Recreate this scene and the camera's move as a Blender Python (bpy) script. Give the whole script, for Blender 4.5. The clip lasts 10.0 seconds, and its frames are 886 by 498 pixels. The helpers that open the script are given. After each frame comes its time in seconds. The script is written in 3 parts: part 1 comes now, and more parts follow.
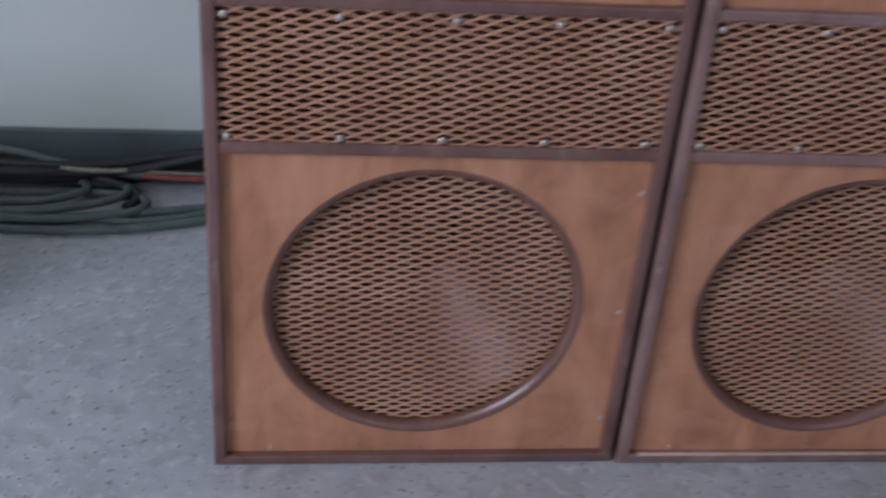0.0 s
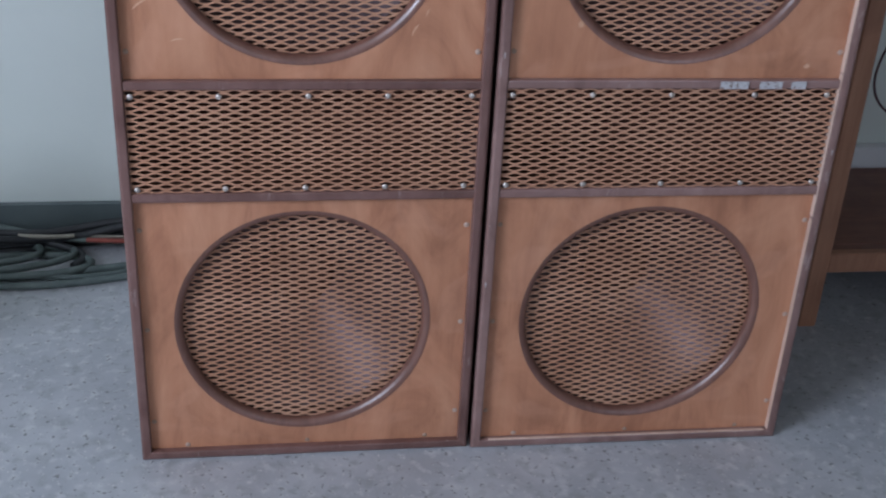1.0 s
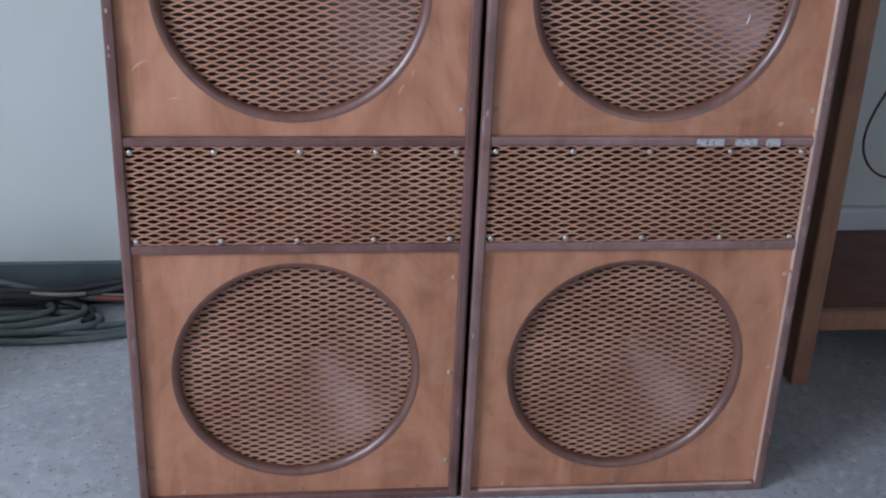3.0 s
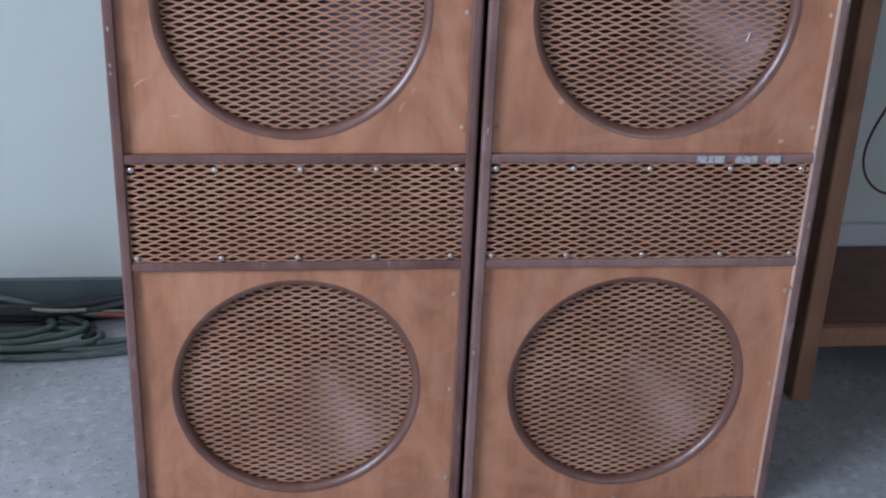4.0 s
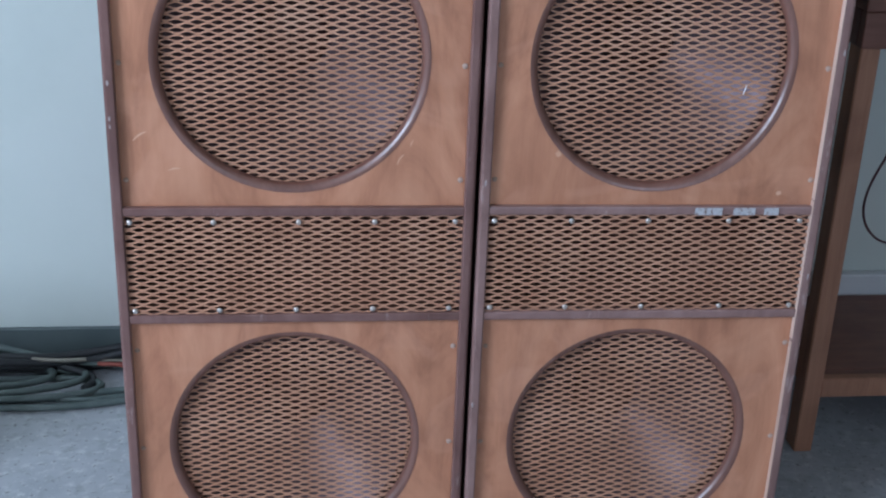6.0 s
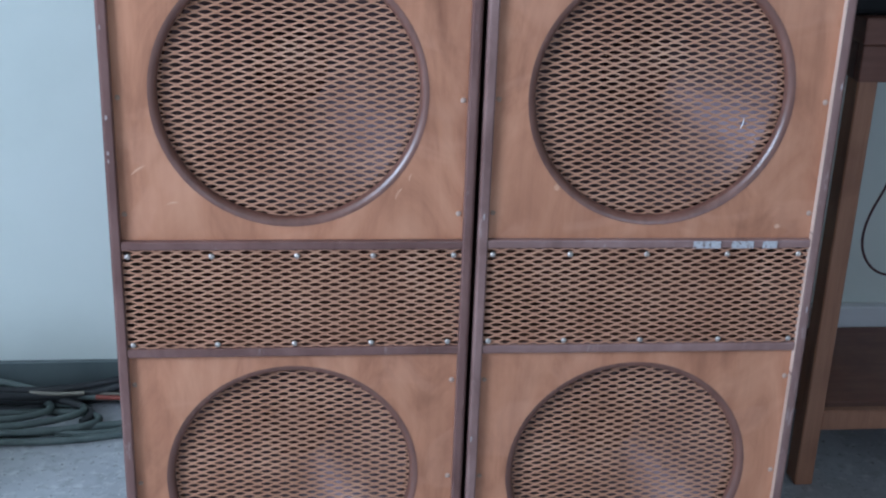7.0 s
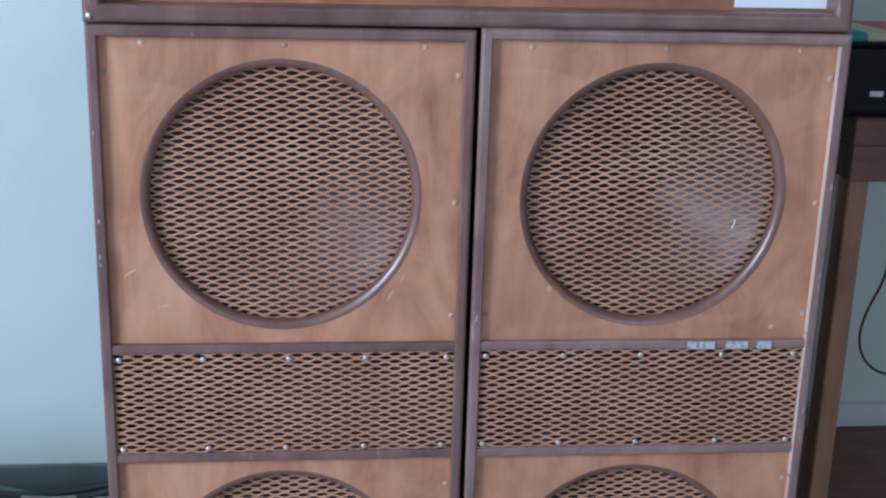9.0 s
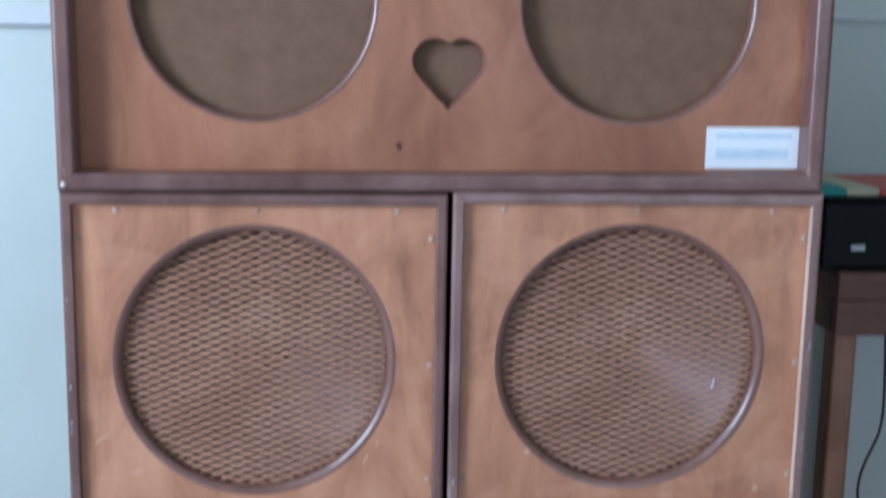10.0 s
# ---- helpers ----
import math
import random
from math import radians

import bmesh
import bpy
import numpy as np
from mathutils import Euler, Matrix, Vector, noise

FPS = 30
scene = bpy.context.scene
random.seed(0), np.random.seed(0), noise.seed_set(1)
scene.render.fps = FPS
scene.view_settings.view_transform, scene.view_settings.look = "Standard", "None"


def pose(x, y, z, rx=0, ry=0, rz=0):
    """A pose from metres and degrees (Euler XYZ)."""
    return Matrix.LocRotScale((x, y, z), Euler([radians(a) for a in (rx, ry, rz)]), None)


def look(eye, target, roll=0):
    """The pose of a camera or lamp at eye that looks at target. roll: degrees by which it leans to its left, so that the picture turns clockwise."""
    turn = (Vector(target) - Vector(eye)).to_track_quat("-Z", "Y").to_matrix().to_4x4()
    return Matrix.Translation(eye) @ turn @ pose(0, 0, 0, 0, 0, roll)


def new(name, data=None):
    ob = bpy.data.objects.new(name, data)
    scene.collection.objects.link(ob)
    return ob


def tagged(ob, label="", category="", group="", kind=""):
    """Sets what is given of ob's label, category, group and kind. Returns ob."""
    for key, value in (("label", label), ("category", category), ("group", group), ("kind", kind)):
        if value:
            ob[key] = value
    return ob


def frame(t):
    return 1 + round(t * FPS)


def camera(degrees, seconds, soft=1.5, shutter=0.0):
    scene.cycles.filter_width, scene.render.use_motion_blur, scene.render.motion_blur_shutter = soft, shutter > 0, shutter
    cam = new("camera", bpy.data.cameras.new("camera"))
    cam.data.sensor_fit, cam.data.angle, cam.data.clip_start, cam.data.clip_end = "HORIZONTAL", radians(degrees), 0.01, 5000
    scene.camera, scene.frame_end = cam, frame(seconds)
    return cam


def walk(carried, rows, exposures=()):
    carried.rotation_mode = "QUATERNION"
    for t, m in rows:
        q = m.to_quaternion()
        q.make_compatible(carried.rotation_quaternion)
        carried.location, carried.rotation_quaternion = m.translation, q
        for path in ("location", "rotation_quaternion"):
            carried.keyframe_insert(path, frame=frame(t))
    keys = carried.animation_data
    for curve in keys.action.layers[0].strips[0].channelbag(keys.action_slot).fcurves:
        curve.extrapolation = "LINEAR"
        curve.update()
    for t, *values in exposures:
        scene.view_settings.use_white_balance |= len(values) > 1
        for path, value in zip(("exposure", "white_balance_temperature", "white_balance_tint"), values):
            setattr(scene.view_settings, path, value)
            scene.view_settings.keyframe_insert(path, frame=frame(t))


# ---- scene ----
cam = camera(39.29, 10.0, soft=2.1, shutter=0.5)
PATH = [
    (0, (0.1036, -1.2715, 1.1840), (0.3427, 0.3924, 0.1005), 5.09),
    (0.2, (0.1568, -1.3732, 1.2249), (0.4123, 0.3162, 0.1853), 4.65),
    (0.5, (0.1790, -1.5075, 1.2938), (0.4623, 0.1929, 0.2799), 4.29),
    (1, (0.2210, -1.7025, 1.3389), (0.4957, 0.0304, 0.3788), 3.17),
    (1.5, (0.2595, -1.7875, 1.3298), (0.5074, -0.0173, 0.4325), 2.64),
    (2, (0.2769, -1.7903, 1.3311), (0.5084, -0.0055, 0.4586), 2.46),
    (2.5, (0.2823, -1.7896, 1.3334), (0.5087, 0.0019, 0.4736), 2.44),
    (4, (0.2823, -1.7895, 1.3415), (0.5069, 0.0162, 0.5116), 2.40),
    (4.5, (0.2884, -1.7916, 1.3419), (0.5079, 0.0224, 0.5288), 2.31),
    (5, (0.2924, -1.7934, 1.3420), (0.5085, 0.0291, 0.5472), 2.27),
    (5.5, (0.2935, -1.7893, 1.3486), (0.5094, 0.0387, 0.5666), 2.27),
    (7, (0.2966, -1.7821, 1.3601), (0.5131, 0.0704, 0.6379), 2.15),
    (7.5, (0.2997, -1.7820, 1.3609), (0.5150, 0.0820, 0.6688), 2.06),
    (8, (0.3016, -1.7817, 1.3603), (0.5173, 0.0951, 0.7039), 2.03),
    (8.5, (0.2978, -1.7784, 1.3626), (0.5196, 0.1106, 0.7440), 1.99),
    (9, (0.3125, -1.7795, 1.3674), (0.5253, 0.1241, 0.7923), 1.77),
    (9.5, (0.3269, -1.7834, 1.3691), (0.5412, 0.1385, 0.8588), 1.49),
    (9.8, (0.3628, -1.7873, 1.3824), (0.5548, 0.1567, 0.9535), 1.06),
    (10, (0.3807, -1.7714, 1.4078), (0.5619, 0.1866, 1.0424), 1.07),
]
EXPOSURES = [(0.0, -0.86, 5850, 20), (0.5, -0.73, 5720, 18), (1.0, -0.63, 5700, 15), (2.5, -0.60, 5720, 17), (5.5, -0.37, 5400, 12), (9.0, -0.22, 5120, 8), (10.0, -0.13, 5200, 8)]
walk(cam, [(t, look(eye, target, roll)) for t, eye, target, roll in PATH], EXPOSURES)

# ---- light: a window in the wall beside the cabinets, daylight sky ----
world = bpy.data.worlds.new("sky")
scene.world = world
world.use_nodes = True
wn = world.node_tree
sky = wn.nodes.new("ShaderNodeTexSky")
sky.sky_type, sky.sun_disc = "NISHITA", False
sky.sun_elevation, sky.sun_rotation = radians(48), radians(200)
wn.links.new(sky.outputs[0], wn.nodes["Background"].inputs[0])
wn.nodes["Background"].inputs[1].default_value = 0.12

WIN_X, WIN_Y0, WIN_Y1, WIN_Z0, WIN_Z1 = -2.7, -3.05, -1.25, 1.4, 2.75
SOUTH_Y, SW_X0, SW_X1, SW_Z0, SW_Z1 = -5.2, 1.0, 3.6, 1.35, 2.5


def window_light(name, m, sx, sy, power, colour):
    lamp = bpy.data.lights.new(name, "AREA")
    lamp.shape, lamp.size, lamp.size_y = "RECTANGLE", sx, sy
    lamp.energy, lamp.color = power, colour
    ob = new(name, lamp)
    ob.matrix_world = m
    return ob


window_light("window_daylight", look((WIN_X - 0.02, (WIN_Y0 + WIN_Y1) / 2, (WIN_Z0 + WIN_Z1) / 2), (0.0, (WIN_Y0 + WIN_Y1) / 2, (WIN_Z0 + WIN_Z1) / 2)),
             1.75, 1.3, 220, (0.865, 0.925, 1.0))
window_light("far_window_daylight", look(((SW_X0 + SW_X1) / 2, SOUTH_Y - 0.02, (SW_Z0 + SW_Z1) / 2), ((SW_X0 + SW_X1) / 2, 0, (SW_Z0 + SW_Z1) / 2)),
             2.5, 1.1, 36, (0.86, 0.93, 1.0))


# ---- materials ----
def mat(name, rough=0.5, metal=0.0, spec=0.5):
    m = bpy.data.materials.new(name)
    m.use_nodes = True
    b = m.node_tree.nodes["Principled BSDF"]
    b.inputs["Roughness"].default_value = rough
    b.inputs["Metallic"].default_value = metal
    b.inputs["Specular IOR Level"].default_value = spec
    return m, m.node_tree, b


def coords(nt, scale=(1, 1, 1), random_shift=False):
    tc = nt.nodes.new("ShaderNodeTexCoord")
    mp = nt.nodes.new("ShaderNodeMapping")
    mp.inputs["Scale"].default_value = scale
    nt.links.new(tc.outputs["Object"], mp.inputs["Vector"])
    if random_shift:
        oi = nt.nodes.new("ShaderNodeObjectInfo")
        mu = nt.nodes.new("ShaderNodeMath")
        mu.operation = "MULTIPLY"
        mu.inputs[1].default_value = 7.3
        nt.links.new(oi.outputs["Random"], mu.inputs[0])
        nt.links.new(mu.outputs[0], mp.inputs["Location"])
    return mp.outputs[0]


def noise_tex(nt, vec, scale, detail=4.0, rough=0.55, dist=0.0):
    n = nt.nodes.new("ShaderNodeTexNoise")
    n.inputs["Scale"].default_value = scale
    n.inputs["Detail"].default_value = detail
    n.inputs["Roughness"].default_value = rough
    n.inputs["Distortion"].default_value = dist
    nt.links.new(vec, n.inputs["Vector"])
    return n.outputs["Fac"]


def ramp(nt, fac, stops):
    r = nt.nodes.new("ShaderNodeValToRGB")
    e = r.color_ramp.elements
    while len(e) < len(stops):
        e.new(0.5)
    for el, (p, c) in zip(e, stops):
        el.position, el.color = p, (*c, 1) if len(c) == 3 else c
    nt.links.new(fac, r.inputs[0])
    return r.outputs[0]


def mixed(nt, a, b, fac, mode="MIX"):
    m = nt.nodes.new("ShaderNodeMix")
    m.data_type, m.blend_type = "RGBA", mode
    for k, v in (("A_Color", a), ("B_Color", b), ("Factor_Float", fac)):
        sock = [q for q in m.inputs if q.identifier == k][0]
        if isinstance(v, (int, float)):
            sock.default_value = v
        elif isinstance(v, tuple):
            sock.default_value = (*v, 1)
        else:
            nt.links.new(v, sock)
    return [q for q in m.outputs if q.identifier == "Result_Color"][0]


def bump(nt, b, height, strength, dist=0.002):
    n = nt.nodes.new("ShaderNodeBump")
    n.inputs["Strength"].default_value = strength
    n.inputs["Distance"].default_value = dist
    nt.links.new(height, n.inputs["Height"])
    nt.links.new(n.outputs[0], b.inputs["Normal"])


def rough_var(nt, b, fac, lo, hi):
    r = nt.nodes.new("ShaderNodeMapRange")
    r.inputs["To Min"].default_value, r.inputs["To Max"].default_value = lo, hi
    nt.links.new(fac, r.inputs["Value"])
    nt.links.new(r.outputs[0], b.inputs["Roughness"])


def wood(name, dark, mid, light, rough=0.4, grain=(26, 26, 1.6), patch=4.0, wear=None, spec=0.5, figure=0.35, swirl=None):
    """Stained wood: faint grain along z, soft figure, blotches of stain and a few worn spots."""
    m, nt, b = mat(name, rough, 0.0, spec)
    v = coords(nt, grain, True)
    g = noise_tex(nt, v, 3.0, 8, 0.65, 0.8)
    f = noise_tex(nt, coords(nt, (3.0, 3.0, 1.3), True), 3.2, 5, 0.6, 1.6)
    mx = nt.nodes.new("ShaderNodeMix")
    mx.inputs[0].default_value = 1 - figure
    nt.links.new(f, mx.inputs[2])
    nt.links.new(g, mx.inputs[3])
    col = ramp(nt, mx.outputs[0], [(0.3, dark), (0.5, mid), (0.72, light)])
    v2 = coords(nt, (1, 1, 0.7), True)
    p = noise_tex(nt, v2, patch, 4, 0.55, 0.8)
    blot = ramp(nt, p, [(0.3, (0.62, 0.57, 0.55)), (0.5, (0.93, 0.95, 0.95)), (0.7, (1.0, 1.0, 1.0))])
    col = mixed(nt, col, blot, 0.8, "MULTIPLY")
    if swirl:
        k = noise_tex(nt, coords(nt, (1.0, 1.0, 1.5), True), 5.5, 3, 0.5, 1.2)
        km = ramp(nt, k, [(0.54, (0, 0, 0)), (0.62, (0.16, 0.16, 0.16)), (0.74, (0.05, 0.05, 0.05))])
        col = mixed(nt, col, swirl, km)
    if wear:
        w = noise_tex(nt, coords(nt, (9, 9, 2.5), True), 6, 6, 0.7)
        wm = ramp(nt, w, [(0.62, (0, 0, 0)), (0.74, (0.8, 0.8, 0.8))])
        col = mixed(nt, col, wear, wm)
    nt.links.new(col, b.inputs["Base Color"])
    rough_var(nt, b, noise_tex(nt, v2, 9, 4), rough - 0.1, rough + 0.16)
    bump(nt, b, g, 0.1, 0.001)
    return m


def speckled(name, base_stops, scale, rough, spots=None, bump_strength=0.1, spec=0.5, metal=0.0):
    """A plain surface with broad stains, fine mottling and, if asked, spots."""
    m, nt, b = mat(name, rough, metal, spec)
    v = coords(nt)
    col = ramp(nt, noise_tex(nt, v, scale, 6, 0.6), base_stops)
    if spots:
        for sc, lo, hi, c in spots:
            k = ramp(nt, noise_tex(nt, v, sc, 2, 0.5), [(lo, (0, 0, 0)), (hi, (1, 1, 1))])
            col = mixed(nt, col, c, k)
    nt.links.new(col, b.inputs["Base Color"])
    rough_var(nt, b, noise_tex(nt, v, scale * 2.3, 5), rough - 0.08, rough + 0.1)
    bump(nt, b, noise_tex(nt, v, scale * 14, 4), bump_strength, 0.001)
    return m


M_PANEL = wood("varnished_plywood", (0.35, 0.147, 0.078), (0.535, 0.245, 0.134), (0.65, 0.328, 0.192), 0.42, (14, 14, 1.0), 6.0, figure=0.75, swirl=(0.74, 0.41, 0.27))
M_PANEL_RED = wood("reddish_varnished_board", (0.29, 0.112, 0.058), (0.39, 0.162, 0.086), (0.48, 0.22, 0.125), 0.4, (10, 10, 3.0), 3.5, figure=0.85)
M_FRAME = wood("dark_stained_frame", (0.13, 0.06, 0.048), (0.195, 0.1, 0.084), (0.25, 0.14, 0.12), 0.3, (9, 9, 9), spec=0.65, figure=0.8, wear=(0.36, 0.27, 0.25))
M_FRAME_WORN = wood("worn_stained_frame", (0.17, 0.09, 0.075), (0.265, 0.155, 0.135), (0.35, 0.22, 0.195), 0.3, (9, 9, 9), spec=0.7, figure=0.8, wear=(0.45, 0.35, 0.32))
M_RIM = wood("dark_stained_rim", (0.125, 0.052, 0.036), (0.19, 0.083, 0.058), (0.24, 0.112, 0.082), 0.34, spec=1.0)
# pale tone that paints the window-lit inner arris of the stile
M_PALE_EDGE = wood("pale_edge_wood", (0.48, 0.32, 0.23), (0.66, 0.48, 0.38), (0.75, 0.58, 0.47), 0.5)
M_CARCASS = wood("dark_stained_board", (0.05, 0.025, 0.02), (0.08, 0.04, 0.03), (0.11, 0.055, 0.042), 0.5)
M_INNER = wood("brown_inner_board", (0.07, 0.025, 0.013), (0.105, 0.04, 0.022), (0.14, 0.056, 0.03), 0.6)
M_MESH = speckled("bronze_painted_steel", [(0.3, (0.38, 0.185, 0.106)), (0.6, (0.5, 0.268, 0.163)), (0.8, (0.58, 0.345, 0.225))], 9, 0.45, bump_strength=0.05, spec=0.4)
M_CLOTH = speckled("brown_grille_weave", [(0.3, (0.15, 0.08, 0.044)), (0.7, (0.2, 0.11, 0.062))], 30, 0.75, bump_strength=0.4)
M_CONE = speckled("dark_coated_cone", [(0.3, (0.13, 0.09, 0.095)), (0.7, (0.175, 0.13, 0.138))], 18, 0.44, bump_strength=0.08, spec=0.9, metal=0.75)
M_SURROUND = speckled("black_cloth_surround", [(0.3, (0.04, 0.013, 0.008)), (0.7, (0.06, 0.02, 0.013))], 40, 0.6)
M_SCREW = speckled("zinc_screw", [(0.3, (0.55, 0.5, 0.45)), (0.7, (0.72, 0.67, 0.62))], 60, 0.38, metal=0.9)
M_SCREW_DULL = speckled("dull_brown_screw", [(0.3, (0.3, 0.19, 0.13)), (0.7, (0.42, 0.3, 0.22))], 60, 0.45, metal=0.15)
M_SCREW_PALE = speckled("pale_brown_screw", [(0.3, (0.42, 0.29, 0.22)), (0.7, (0.55, 0.41, 0.33))], 60, 0.45, metal=0.15)
M_TAPE = speckled("old_white_tape", [(0.3, (0.3, 0.28, 0.28)), (0.5, (0.55, 0.55, 0.56)), (0.62, (0.22, 0.16, 0.14))], 110, 0.6)
M_CHIP = speckled("chipped_varnish", [(0.3, (0.6, 0.34, 0.21)), (0.7, (0.68, 0.42, 0.28))], 60, 0.6)
M_SCUFF = speckled("pale_scuff", [(0.3, (0.33, 0.26, 0.24)), (0.7, (0.48, 0.42, 0.4))], 80, 0.7)
M_WALL = speckled("pale_wall_paint", [(0.25, (0.62, 0.675, 0.62)), (0.55, (0.69, 0.74, 0.685)), (0.8, (0.72, 0.765, 0.715))], 2.2, 0.55, bump_strength=0.12)
M_WHITE = speckled("white_gloss_paint", [(0.3, (0.72, 0.74, 0.75)), (0.7, (0.8, 0.82, 0.83))], 3, 0.4)
M_BASE = speckled("grey_green_baseboard", [(0.3, (0.095, 0.12, 0.118)), (0.7, (0.13, 0.16, 0.157))], 6, 0.5)
M_FLOOR = speckled("speckled_floor", [(0.3, (0.35, 0.365, 0.385)), (0.5, (0.43, 0.445, 0.465)), (0.7, (0.49, 0.505, 0.52))], 5, 0.5,
                   spots=[(14, 0.5, 0.72, (0.39, 0.4, 0.415)), (30, 0.54, 0.76, (0.33, 0.34, 0.345)), (42, 0.54, 0.72, (0.54, 0.555, 0.555)), (85, 0.62, 0.7, (0.24, 0.24, 0.24)), (110, 0.65, 0.71, (0.58, 0.58, 0.57))], bump_strength=0.025)
M_CEIL = speckled("ceiling_boards", [(0.3, (0.46, 0.44, 0.4)), (0.7, (0.54, 0.52, 0.48))], 2, 0.8)
M_WALL_FAR = speckled("buff_wall_paint", [(0.3, (0.3, 0.27, 0.23)), (0.7, (0.36, 0.33, 0.28))], 2, 0.7)
M_TABLE = wood("pine_table_wood", (0.28, 0.125, 0.07), (0.4, 0.19, 0.108), (0.48, 0.25, 0.15), 0.5, (22, 22, 1.4), 5.0)
M_TABLE_DARK = wood("dark_table_board", (0.13, 0.05, 0.033), (0.19, 0.08, 0.053), (0.24, 0.11, 0.075), 0.5, (2.2, 26, 26), 5.0)
M_STAIN_DARK = wood("dark_brown_stain", (0.06, 0.022, 0.015), (0.095, 0.036, 0.026), (0.12, 0.05, 0.036), 0.5)
M_BLACK = speckled("black_plastic", [(0.3, (0.005, 0.005, 0.006)), (0.7, (0.009, 0.009, 0.01))], 20, 0.5, spec=0.2)
M_CABLE = speckled("grey_green_rubber", [(0.3, (0.085, 0.115, 0.108)), (0.7, (0.15, 0.185, 0.173))], 25, 0.5)
M_CABLE_BLACK = speckled("black_rubber", [(0.3, (0.02, 0.022, 0.024)), (0.7, (0.035, 0.037, 0.04))], 25, 0.5)
M_CORD = speckled("maroon_cord", [(0.3, (0.06, 0.02, 0.025)), (0.7, (0.09, 0.035, 0.04))], 25, 0.5)
M_PAPER = speckled("white_paper", [(0.3, (0.86, 0.89, 0.92)), (0.7, (0.9, 0.92, 0.94))], 8, 0.7)
M_INK = speckled("pale_blue_ink", [(0.3, (0.58, 0.7, 0.8)), (0.7, (0.7, 0.79, 0.87))], 40, 0.7)
M_TEAL = speckled("teal_card", [(0.3, (0.03, 0.22, 0.19)), (0.7, (0.05, 0.3, 0.26))], 20, 0.5)
M_CREAM = speckled("cream_card", [(0.3, (0.52, 0.45, 0.3)), (0.7, (0.62, 0.54, 0.38))], 20, 0.5)
M_RED = speckled("red_card", [(0.3, (0.5, 0.08, 0.06)), (0.7, (0.6, 0.12, 0.09))], 20, 0.5)
M_WIRE_CREAM = speckled("grubby_cream_plastic", [(0.3, (0.26, 0.24, 0.19)), (0.7, (0.4, 0.37, 0.3))], 40, 0.5)
M_WIRE_RED = speckled("dull_red_plastic", [(0.3, (0.26, 0.055, 0.035)), (0.7, (0.38, 0.1, 0.07))], 40, 0.45)
M_SILVER = speckled("silver_badge", [(0.3, (0.5, 0.5, 0.5)), (0.7, (0.65, 0.65, 0.65))], 40, 0.35, metal=0.6)


# ---- mesh helpers ----
def part(name, bm, material, parent=None, label="", smooth=False):
    me = bpy.data.meshes.new(name)
    if isinstance(bm, tuple):
        me.from_pydata(bm[0], [], bm[1])
    else:
        bmesh.ops.recalc_face_normals(bm, faces=bm.faces)
        bm.to_mesh(me)
        bm.free()
    if smooth:
        for p in me.polygons:
            p.use_smooth = True
    me.materials.append(material)
    ob = new(name, me)
    if parent:
        ob.parent = parent
    if label:
        ob["label"] = label
    return ob


def thing(name, label, category, at=(0, 0, 0), rot=(0, 0, 0), group="", kind=""):
    ob = new(name)
    ob.matrix_world = pose(*at, *rot)
    return tagged(ob, label, category, group, kind)


def box(x0, x1, y0, y1, z0, z1, bevel=0.0, seg=2, bm=None):
    bm = bm or bmesh.new()
    r = bmesh.ops.create_cube(bm, size=1.0)
    vs = r["verts"]
    for v in vs:
        v.co = Vector(((x0 + x1) / 2 + v.co.x * (x1 - x0), (y0 + y1) / 2 + v.co.y * (y1 - y0), (z0 + z1) / 2 + v.co.z * (z1 - z0)))
    if bevel:
        es = list({e for v in vs for e in v.link_edges})
        bmesh.ops.bevel(bm, geom=es, offset=bevel, segments=seg, profile=0.5, affect="EDGES")
    return bm


def circle_pts(cx, cz, r, n=72):
    return [(cx + r * math.cos(2 * math.pi * k / n), cz + r * math.sin(2 * math.pi * k / n)) for k in range(n)]


def pierced_board(x0, x1, z0, z1, holes, y0, y1):
    """An upright board with holes cut through it; holes are closed outlines in x and z."""
    bm = bmesh.new()
    outlines = [[(x0, z0), (x1, z0), (x1, z1), (x0, z1)]] + holes
    edges, walls = [], []
    for pts in outlines:
        f = [bm.verts.new((x, y0, z)) for x, z in pts]
        edges += [bm.edges.new((f[i], f[(i + 1) % len(f)])) for i in range(len(f))]
        walls.append(f)
    bmesh.ops.triangle_fill(bm, edges=edges, use_beauty=True, use_dissolve=False)
    for f in walls:
        g = [bm.verts.new((v.co.x, y1, v.co.z)) for v in f]
        for i in range(len(f)):
            j = (i + 1) % len(f)
            bm.faces.new((f[i], f[j], g[j], g[i]))
    return bm


def loft(rings, closed_ring=True):
    """Skin between successive outlines of equal length."""
    bm = bmesh.new()
    vs = [[bm.verts.new(p) for p in r] for r in rings]
    n = len(rings[0])
    for a, b in zip(vs, vs[1:]):
        for i in range(n if closed_ring else n - 1):
            j = (i + 1) % n
            bm.faces.new((a[i], a[j], b[j], b[i]))
    return bm


def rounded_lip(outline_at, y_front, r_out, r_in, depth, steps=6):
    """A rounded-over edge round an opening, turning inwards from the face to the hole."""
    rings = []
    for k in range(steps + 1):
        a = math.pi / 2 * k / steps
        off = r_out + (r_in - r_out) * math.sin(a)
        y = y_front + (r_out - r_in) * (1 - math.cos(a))
        rings.append([(x, y, z) for x, z in outline_at(off)])
    rings.append([(x, depth, z) for x, z in outline_at(r_in)])
    return loft(rings)


